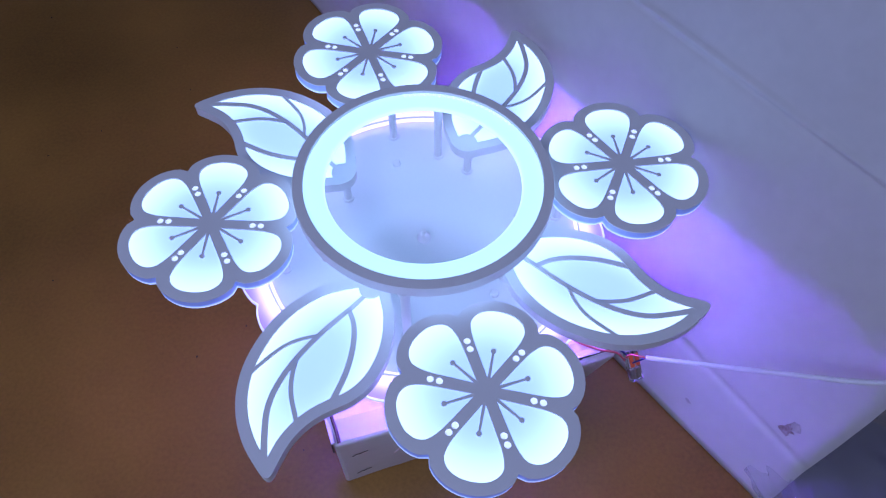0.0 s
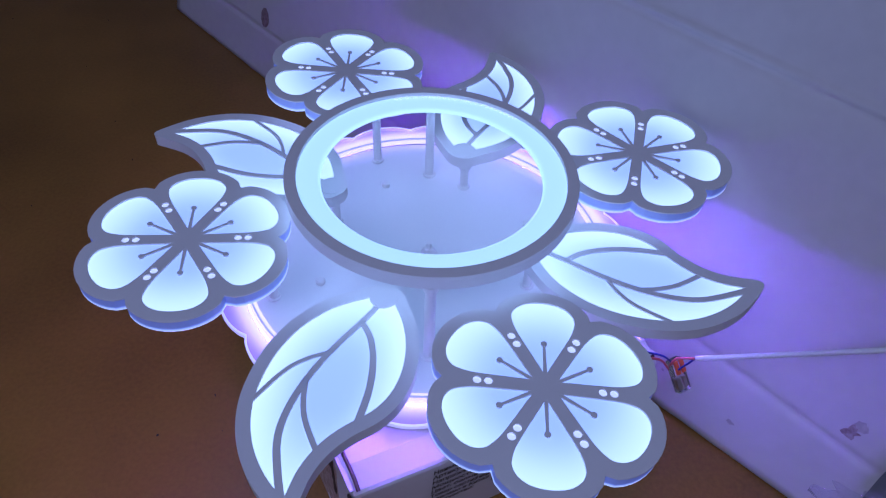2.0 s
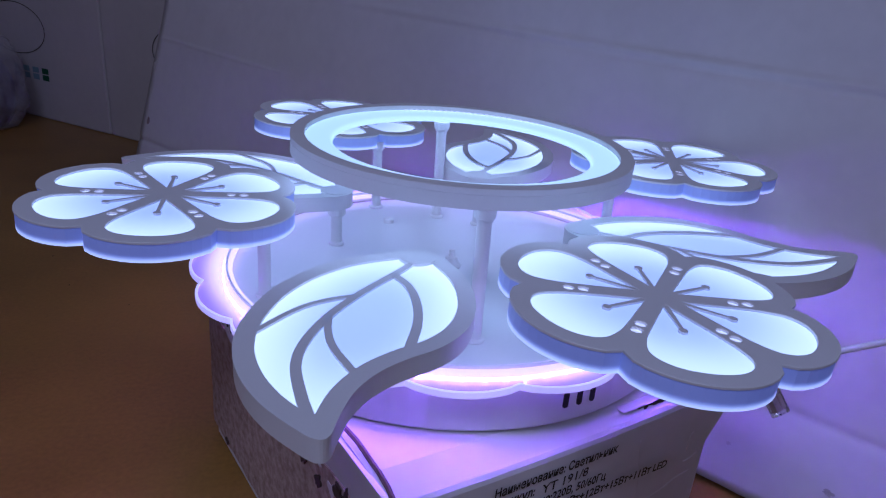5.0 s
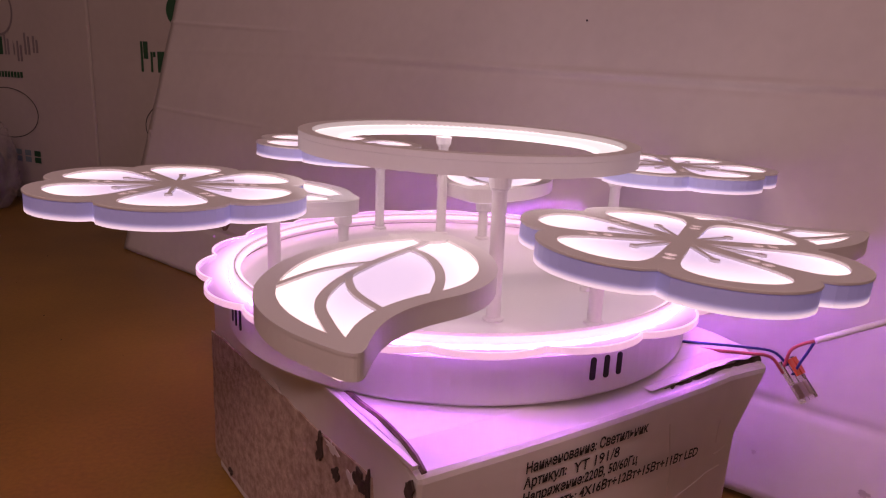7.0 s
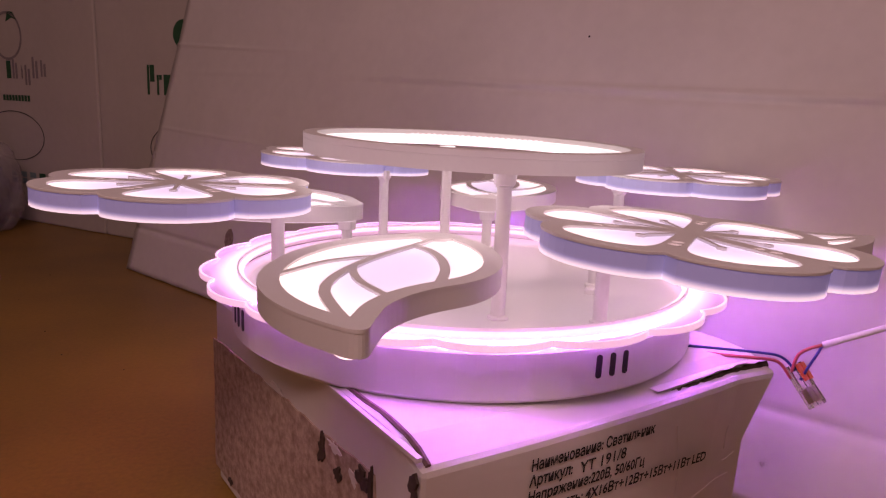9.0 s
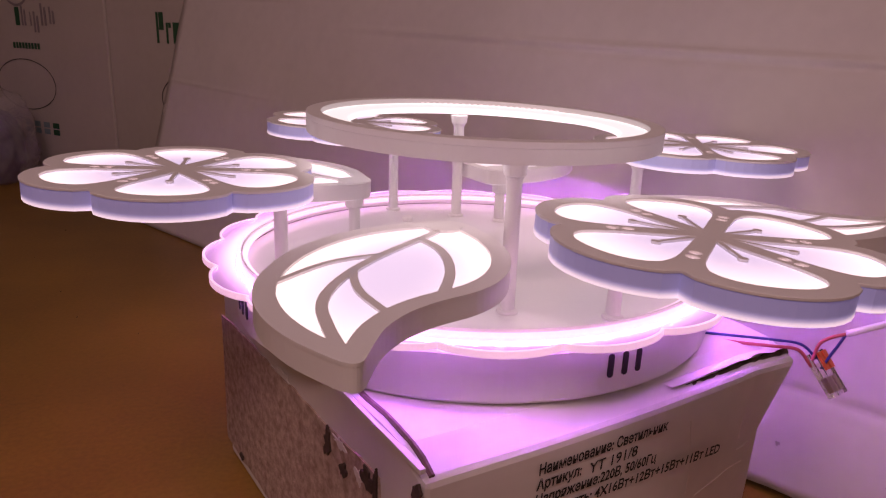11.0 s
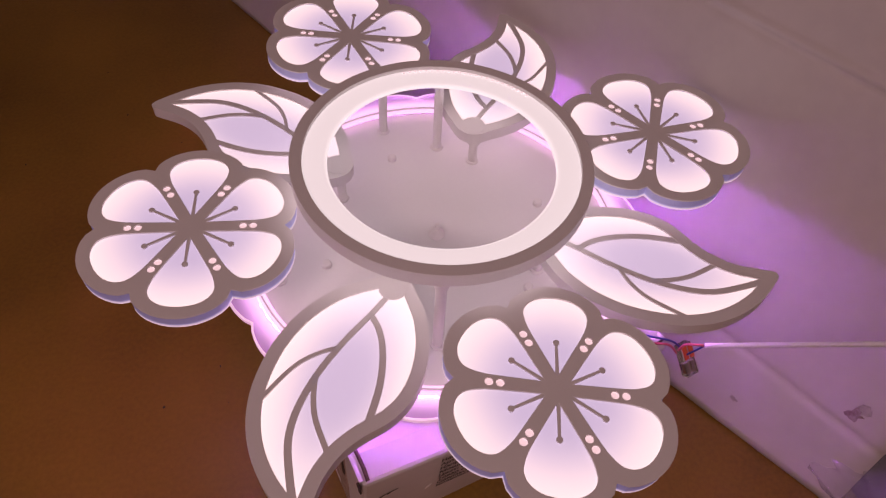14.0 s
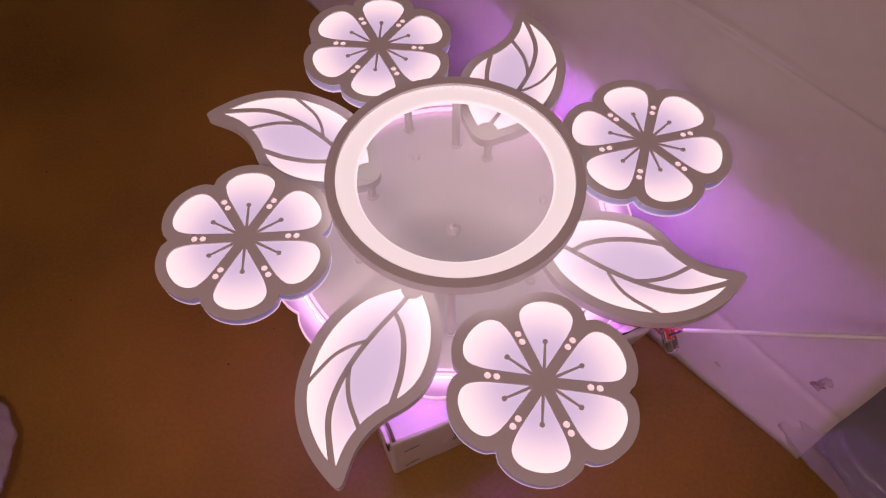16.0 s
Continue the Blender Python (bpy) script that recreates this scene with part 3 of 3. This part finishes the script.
part("torn_edge", bm, KRAFT_DARK, carton, "torn corrugated edge")
bm = bmesh.new()
rows = []
for k in range(29):
    u = k / 28
    p = box_point(min(1.0, (0.245 + 0.168 * u) / BW), 0.03, 1.0)
    lift = 0.0012 + 0.0045 * u * (0.6 + noise.noise((9 * u, 7.0, 0)))
    rows.append([bm.verts.new(p + Vector((0, q + 0.002 * noise.noise((17 * u, q * 90, 1)), h))) for q, h in ((-0.0045, lift), (0.000, 0.8 * lift), (0.006, 0.0012), (0.010, 0.0004), (0.004, -0.0004))])
for a, b in zip(rows, rows[1:]):
    for k in range(4):
        bm.faces.new((a[k], a[k + 1], b[k + 1], b[k]))
part("paper_curl", bm, CARDBOARD, carton, "white paper skin curling up beside the tear", smooth=True)


def written(text, size, parent, name="lettering", bold=0.026, mat=INK, width=None):
    """Flat lettering as a mesh in the xy plane, from its lower left corner."""
    c = bpy.data.curves.new(name, "FONT")
    c.body, c.size, c.extrude, c.resolution_u = text, size, 0.0, 2
    c.offset = size * bold
    o = bpy.data.objects.new(name, c)
    scene.collection.objects.link(o)
    bpy.context.view_layer.update()
    me = bpy.data.meshes.new_from_object(o.evaluated_get(bpy.context.evaluated_depsgraph_get()))
    bpy.data.objects.remove(o)
    xs = [v.co.x for v in me.vertices]
    k = width / (max(xs) - min(xs)) if width and xs else 1.0
    for v in me.vertices:
        v.co.x *= k
    me.materials.clear()
    me.materials.append(mat)
    ob = new(name, me)
    ob.parent = parent
    return ob


def on_front(x, z, tilt):
    """A place on the bulging front of the carton, just proud of it."""
    share = lambda h: h / BH if h < BH / 2 else (h - 0.016) / (BH - 0.032)
    p, q, r = box_point(x / BW, 0, share(z)), box_point((x + 0.05) / BW, 0, share(z)), box_point(x / BW, 0, share(z + 0.015))
    along = (q - p).normalized()
    out = along.cross((r - p).normalized()).normalized()
    up = out.cross(along)
    m = Matrix((along, up, out)).transposed().to_4x4()
    m.translation = p + out * 0.0012
    return m @ pose(0, 0, 0, 0, 0, tilt)


for text, x, z, size, width, tilt in (("Наименование: Светильник", 0.096, 0.1935, 0.0135, 0.135, 0.3), ("Артикул:", 0.096, 0.1800, 0.0135, 0.044, 0.1), ("YT 191/8", 0.148, 0.1780, 0.0145, 0.053, 0.5),
                                      ("Напряжение:220В, 50/60Гц", 0.096, 0.1660, 0.0135, 0.128, -0.5), ("Мощность: 4X16Вт+12Вт+15Вт+11Вт LED", 0.096, 0.1525, 0.0135, 0.213, -1.2),
                                      ("Цвет: белый", 0.096, 0.1390, 0.0135, 0.063, -1.2), ("Товар сертифицирован", 0.096, 0.1255, 0.0135, 0.113, -1.2), ("Сделано в Китае", 0.096, 0.1120, 0.0135, 0.083, -1.2), ("Количество:        1", 0.096, 0.0985, 0.0135, 0.090, -1.2)):
    o = written(text, size, carton, width=width, bold=0.026 if "YT" not in text else 0.012)
    for v in o.data.vertices:
        v.co.z = 0.0
    o.matrix_basis = on_front(x, z, tilt)
for x, z in ((0.020, 0.152), (0.030, 0.155), (0.020, 0.042), (0.030, 0.045)):
    o = part("printed_mark", strip([(0, 0), (0.003, 0.007), (0.009, 0.012)], 0.0022, 0.0016, 0, 0.0004), INK, carton)
    o.matrix_basis = on_front(x, z, -25)
for x, z, w in ((0.30, 0.035, 0.05), (0.315, 0.022, 0.035), (0.36, 0.05, 0.02)):
    o = part("printed_mark", strip([(0, 0), (0.6 * w, 0.001), (w, 0.006)], 0.0014, 0.0022, 0, 0.0004), INK, carton)
    o.matrix_basis = on_front(x, z, 6)
for pts in (((0.298, 0.0994), (0.325, 0.107), (0.349, 0.1123), (0.381, 0.1133)), ((0.3596, 0.1342), (0.3725, 0.1348), (0.3895, 0.1386)), ((0.357, 0.178), (0.355, 0.168), (0.361, 0.150)),
            ((0.266, 0.203), (0.272, 0.175), (0.280, 0.141), (0.283, 0.108)), ((0.09, 0.12), (0.075, 0.09), (0.07, 0.05)), ((0.20, 0.06), (0.26, 0.045), (0.33, 0.06))):
    part("crease", tube([box_point(x / BW, 0, z / BH) + Vector((0, 0.0003, 0)) for x, z in smooth_line(pts, 5)], 0.0009, 6), CARDBOARD, carton)

# ---- leaning sheet of white cardboard ----
SX, SY, LEAN, TWIST = -0.575, 1.240, 12.0, 9.5
SHEET_TURN = math.degrees(math.atan2(-0.8093, 0.5874))
SL, SH, FOLD, CREASE, UPPER, LOWER = 1.905, 1.62, 0.112, 0.515, 0.585, 0.375
board = thing("cardboard_sheet", "large white cardboard sheet with folds and stains, leaning behind the lamp", "cardboard", (SX, SY, 0.0), SHEET_TURN)
# local x along the foot, local y away from the lamp, local z up
board.matrix_basis = pose(SX, SY, 0.002, 0, 0, SHEET_TURN) @ pose(0, 0, 0, -LEAN, 0, 0)


def sheet_y(x, z):
    """Relief of the sheet: two folds, a raised crease and slight waves."""
    y = 0.004 * math.sin(1.7 * x + 0.4) * math.sin(2.1 * z) + 0.0015 * noise.noise((x * 4, z * 4, 1.7))
    y += z * math.tan(radians(TWIST * x / SL))
    y += 0.0035 * math.exp(-((z - FOLD) / 0.006) ** 2)
    on = min(1, max(0, (x - 0.62) / 0.5))
    y -= 0.0042 * math.exp(-((z - CREASE - 0.006 * math.sin(3 * x)) / 0.0048) ** 2) * (0.08 + 0.92 * on)
    y += 0.0024 * math.exp(-((z - CREASE + 0.011 - 0.006 * math.sin(3 * x)) / 0.0045) ** 2) * (0.08 + 0.92 * on)
    left = min(1, max(0, (0.62 - x) / 0.3))
    y -= 0.0022 * math.exp(-((z - UPPER + 0.03 * x) / 0.0035) ** 2) * left
    y -= 0.0013 * math.exp(-((z - LOWER + 0.03 * x) / 0.0035) ** 2) * left
    y -= 0.030 * math.sin(math.pi * min(1, max(0, (x - 0.95) / 0.93))) * max(0.0, 1 - z / FOLD)
    y += 0.0012 * math.exp(-((z - 0.062) / 0.004) ** 2)
    return y


bm = bmesh.new()
nx = 70
zs = sorted({round(0.012 * k, 4) for k in range(12)} | {round(FOLD + 0.004 * k, 4) for k in range(-4, 5)} | {round(CREASE + 0.004 * k, 4) for k in range(-8, 9)} | {round(c - 0.02 + 0.003 * k, 4) for c in (UPPER, LOWER) for k in range(10)} | {round(0.06 * k, 4) for k in range(28)})
for front in (0, 1):
    vs = [[bm.verts.new((0.135 * z * (1 - i / nx) ** 6 + SL * i / nx + 0.004 * noise.noise((z * 9, i * 0.01, 3)) * (i in (0, nx)), (0.0 if front == 0 else 0.006) + sheet_y(SL * i / nx, z), z + 0.003 * abs(noise.noise((i * 0.35, 0, 5))) * (z == 0))) for z in zs] for i in range(nx + 1)]
    for i in range(nx):
        for j in range(len(zs) - 1):
            f = (vs[i][j], vs[i + 1][j], vs[i + 1][j + 1], vs[i][j + 1])
            bm.faces.new(f if front == 0 else f[::-1])
    if front == 0:
        first = vs
rim = lambda v: [v[i][0] for i in range(nx + 1)] + v[nx][1:] + [v[i][-1] for i in range(nx - 1, -1, -1)] + v[0][-2:0:-1]
a, b = rim(first), rim(vs)
for i in range(len(a)):
    bm.faces.new((a[i - 1], a[i], b[i], b[i - 1]))
part("panel", bm, SHEET_BOARD, board, smooth=True)


def blot(x, z, w, h, mat, name, label, seed, ragged=0.35):
    """A stain or print on the sheet, with a ragged outline."""
    rnd = random.Random(seed)
    loop = [Vector((x + w * (1 - ragged * rnd.random()) * math.cos(q), z + h * (1 - ragged * rnd.random()) * math.sin(q))) for q in [math.tau * k / 18 for k in range(18)]]
    o = part(name, slab([loop], 0, 0.0006), mat, board, label)
    o.matrix_basis = Matrix(((1, 0, 0, 0), (0, 0, -1, sheet_y(x, z) - 0.0008), (0, 1, 0, 0), (0, 0, 0, 1)))
    return o


blot(0.425, 0.143, 0.017, 0.024, STAIN, "stain", "round brown stain", 1, 0.15)
blot(1.847, 0.138, 0.013, 0.018, SMEAR, "stain", "smeared brown stain", 2, 0.6)
blot(1.852, 0.152, 0.013, 0.014, FAINT_STAIN, "stain", "faint smear", 3, 0.6)
blot(1.72, 0.045, 0.009, 0.005, FAINT_STAIN, "stain", "faint smear", 4, 0.6)
blot(1.60, 0.05, 0.004, 0.004, FAINT_STAIN, "stain", "faint speck", 6, 0.6)
blot(1.214, 0.594, 0.002, 0.002, INK, "speck", "small dark speck", 7, 0.3)
blot(0.05, 0.30, 0.007, 0.016, FAINT_STAIN, "print", "faint printed mark", 8, 0.3)
blot(0.05, 0.345, 0.007, 0.016, FAINT_STAIN, "print", "faint printed mark", 9, 0.3)
blot(0.05, 0.39, 0.007, 0.016, FAINT_STAIN, "print", "faint printed mark", 10, 0.3)
blot(0.052, 0.165, 0.008, 0.012, STAIN, "stain", "small brown stain", 11, 0.4)

# ---- cartons along the far side ----
CARTON_TURN = math.degrees(math.atan2(-0.6556, 0.7551))


def far_carton(x0, x1, label):
    c = thing("cardboard_box", label, "box", (-1.03, 1.996, 0), CARTON_TURN, group="cartons along the far side")
    bm = block(x0, x1, 0.0, 0.6, 0.0, 1.35)
    part("body", bm, SHADED_BOARD, c, bevel=0.006)
    return c


PRINT = Matrix(((1, 0, 0, 0), (0, 0, -1, -0.0008), (0, 1, 0, 0), (0, 0, 0, 1)))


def printed(c, loops, mat, name, label):
    o = part(name, slab(loops, 0, 0.0006), mat, c, label)
    o.matrix_basis = PRINT.copy()
    return o


def bar(x0, x1, z0, z1):
    return [Vector((x0, z0)), Vector((x1, z0)), Vector((x1, z1)), Vector((x0, z1))]


one = far_carton(-0.62, 0.405, "tall white carton with grey and green printing")
two = far_carton(0.411, 1.35, "tall white carton with a green printed word, beside another")
for x, w, lo, hi in ((-0.012, 0.024, 0.478, 0.54), (0.034, 0.007, 0.478, 0.522), (0.052, 0.026, 0.458, 0.522), (0.092, 0.028, 0.480, 0.548), (0.135, 0.026, 0.486, 0.538)):
    printed(one, [bar(x, x + w * 0.35, lo, hi)], GREY_INK, "printed_bar", "grey printed bar")
    printed(one, [bar(x + w * 0.62, x + w, lo, hi - 0.012)], GREY_INK, "printed_bar", "grey printed bar")
printed(one, [bar(-0.045, -0.022, 0.478, 0.535)], GREEN_INK, "printed_bar", "green printed bar")
for k in range(9):
    printed(one, [bar(-0.075 + 0.0165 * k, -0.063 + 0.0165 * k, 0.405, 0.424)], GREEN_INK, "printed_bar", "green printed bar")
printed(one, [circle(-0.03, 0.615, 0.078, 40), circle(-0.03, 0.615, 0.070, 40)], GREY_INK, "printed_ring", "grey printed ring")
printed(one, [[Vector((-0.03, 0.66)), Vector((0.0, 0.672)), Vector((0.028, 0.664)), Vector((0.008, 0.69)), Vector((-0.02, 0.692))]], GREEN_INK, "printed_leaf", "green printed leaf shape")
ell = [Vector((-0.03 + 0.16 * math.cos(math.tau * k / 60), 0.289 + 0.083 * math.sin(math.tau * k / 60))) for k in range(60)]
printed(one, [ell, [Vector((-0.03 + (p.x + 0.03) * 0.984, 0.289 + (p.y - 0.289) * 0.97)) for p in ell]], INK, "drawn_oval", "oval drawn with a black pen")
for k in range(4):
    for j in range(2):
        printed(one, [bar(-0.06 + 0.05 * k, -0.028 + 0.05 * k, 0.13 + 0.022 * j, 0.148 + 0.022 * j)], TEAL_INK if k < 3 else GREEN_INK, "printed_icon", "small printed icon")
for x, w, lo, hi in ((0.628, 0.009, 0.445, 0.53), (0.640, 0.018, 0.482, 0.53), (0.668, 0.008, 0.445, 0.502), (0.678, 0.010, 0.488, 0.502), (0.696, 0.030, 0.445, 0.503)):
    printed(two, [bar(x, x + w, lo, hi)], GREEN_INK, "printed_bar", "green printed bar")
printed(two, [circle(0.78, 0.615, 0.04, 30)], GREEN_INK, "printed_dot", "green printed disc")
arc = [Vector((0.79 + 0.16 * math.cos(math.tau * k / 60), 0.289 + 0.083 * math.sin(math.tau * k / 60))) for k in range(60)]
printed(two, [arc, [Vector((0.79 + (p.x - 0.79) * 0.984, 0.289 + (p.y - 0.289) * 0.97)) for p in arc]], INK, "drawn_oval", "oval drawn with a black pen")


# ---- plastic bags on the floor ----
def bag(x, y, rx, ry, h, turn, seed, label, inner=True):
    b = thing("plastic_bag", label, "bag", (x, y, 0), turn, group="plastic bags on the floor")
    for name, k, mat, amp in (("film", 1.0, BAG_FILM, 0.16), ("content", 0.80, BAG_DARK, 0.10))[: 2 if inner else 1]:
        bm = bmesh.new()
        bmesh.ops.create_icosphere(bm, subdivisions=5, radius=1.0)
        for v in bm.verts:
            n = noise.fractal(v.co * 1.6 + Vector((seed, 0, 0)), 0.8, 2.0, 4) + 0.5 * abs(noise.noise(v.co * 5 + Vector((0, seed, 0))))
            p = v.co * (1 + amp * n)
            v.co = Vector((p.x * rx * k, p.y * ry * k, max(0.002, (p.z + 0.75) / 1.75 * h * k)))
        part(name, bm, mat, b, smooth=True)
    return b


bag(-1.16, 1.83, 0.17, 0.17, 0.30, 10, 3.0, "crumpled bluish plastic bag beside a carton")
bag(0.722, -0.318, 0.22, 0.155, 0.10, -54, 7.0, "clear plastic bag with dark content beside the cardboard sheet")
bag(-0.865, -0.25, 0.13, 0.15, 0.045, 0, 11.0, "flat clear plastic bag on the floor", False)

# ---- wires, connector and supply cable ----
HUB = Vector((0.310, -0.158, 0.200))
wires = thing("wire_connector", "clear lever connector joining red and blue wires beside the carton", "connector", HUB)


def wire(pts, r, mat, label):
    return part("wire", tube([Vector(p) - HUB for p in smooth_line(pts, 5)], r, 8), mat, wires, label, smooth=True)


wire([(0.203, -0.128, 0.2285), (0.232, -0.142, 0.2275), (0.262, -0.152, 0.2265), (0.288, -0.154, 0.222), (0.303, -0.157, 0.205)], 0.0017, RED_WIRE, "red wire")
wire([(0.204, -0.126, 0.2325), (0.235, -0.136, 0.2315), (0.268, -0.146, 0.2300), (0.292, -0.152, 0.2265), (0.308, -0.156, 0.2130)], 0.0014, BLUE_WIRE, "blue wire")
wire([(0.322, -0.1705, 0.2435), (0.312, -0.166, 0.239), (0.305, -0.160, 0.230), (0.303, -0.157, 0.212)], 0.0017, RED_WIRE, "red wire")
wire([(0.322, -0.1705, 0.2425), (0.318, -0.169, 0.232), (0.314, -0.166, 0.220), (0.311, -0.162, 0.205)], 0.0014, BLUE_WIRE, "blue wire")
c = part("connector_body", block(-0.0095, 0.0095, -0.006, 0.006, -0.0235, 0.0215), CLEAR, wires, "clear plastic body", bevel=0.0015)
c.matrix_basis = Matrix.Translation((0.0055, -0.0042, 0.0)) @ Vector((-0.0139, 0.0286, 0.0345)).to_track_quat("Z", "Y").to_matrix().to_4x4()
for k in (-1, 1):
    o = part("lever", block(-0.003, 0.003, 0.0061, 0.0085, 0.002, 0.020), ORANGE, c, "orange lever")
    o.matrix_basis = pose(0.0045 * k, 0, 0)
    o = part("contact", block(-0.0028, 0.0028, -0.003, 0.003, -0.019, -0.004), COPPER, c, "metal contact")
    o.matrix_basis = pose(0.0045 * k, 0, 0)
START = Vector((0.323, -0.171, 0.244))
supply = thing("supply_cable", "white round supply cable running to the lamp", "cable", START)
run = [START + k * Vector((0.903, -0.259, 0.342)) for k in (0.0, 0.08, 0.16, 0.25, 0.33)] + [Vector(p) for p in ((0.68, -0.33, 0.37), (0.74, -0.48, 0.32), (0.82, -0.70, 0.14), (0.88, -0.92, 0.01), (0.95, -1.25, 0.004))]
part("sheath", tube([p - START for p in smooth_line(run, 6)], 0.0033, 10), CABLE_WHITE, supply, smooth=True)

# ---- specks of dirt on the floor ----
random.seed(9)
bm = bmesh.new()
for _ in range(70):
    x, y, s = random.uniform(-1.0, 0.5), random.uniform(-0.9, 1.3), random.uniform(0.0008, 0.0028)
    m = pose(x, y, s * 0.3, 0, 0, random.uniform(0, 180)) @ Matrix.Diagonal((s, s * random.uniform(0.4, 1), s * 0.5, 1))
    bmesh.ops.create_icosphere(bm, subdivisions=1, radius=1.0, matrix=m)
tagged(part("floor_crumbs", bm, INK), "small dark crumbs scattered on the floor", "dirt", kind="stuff")
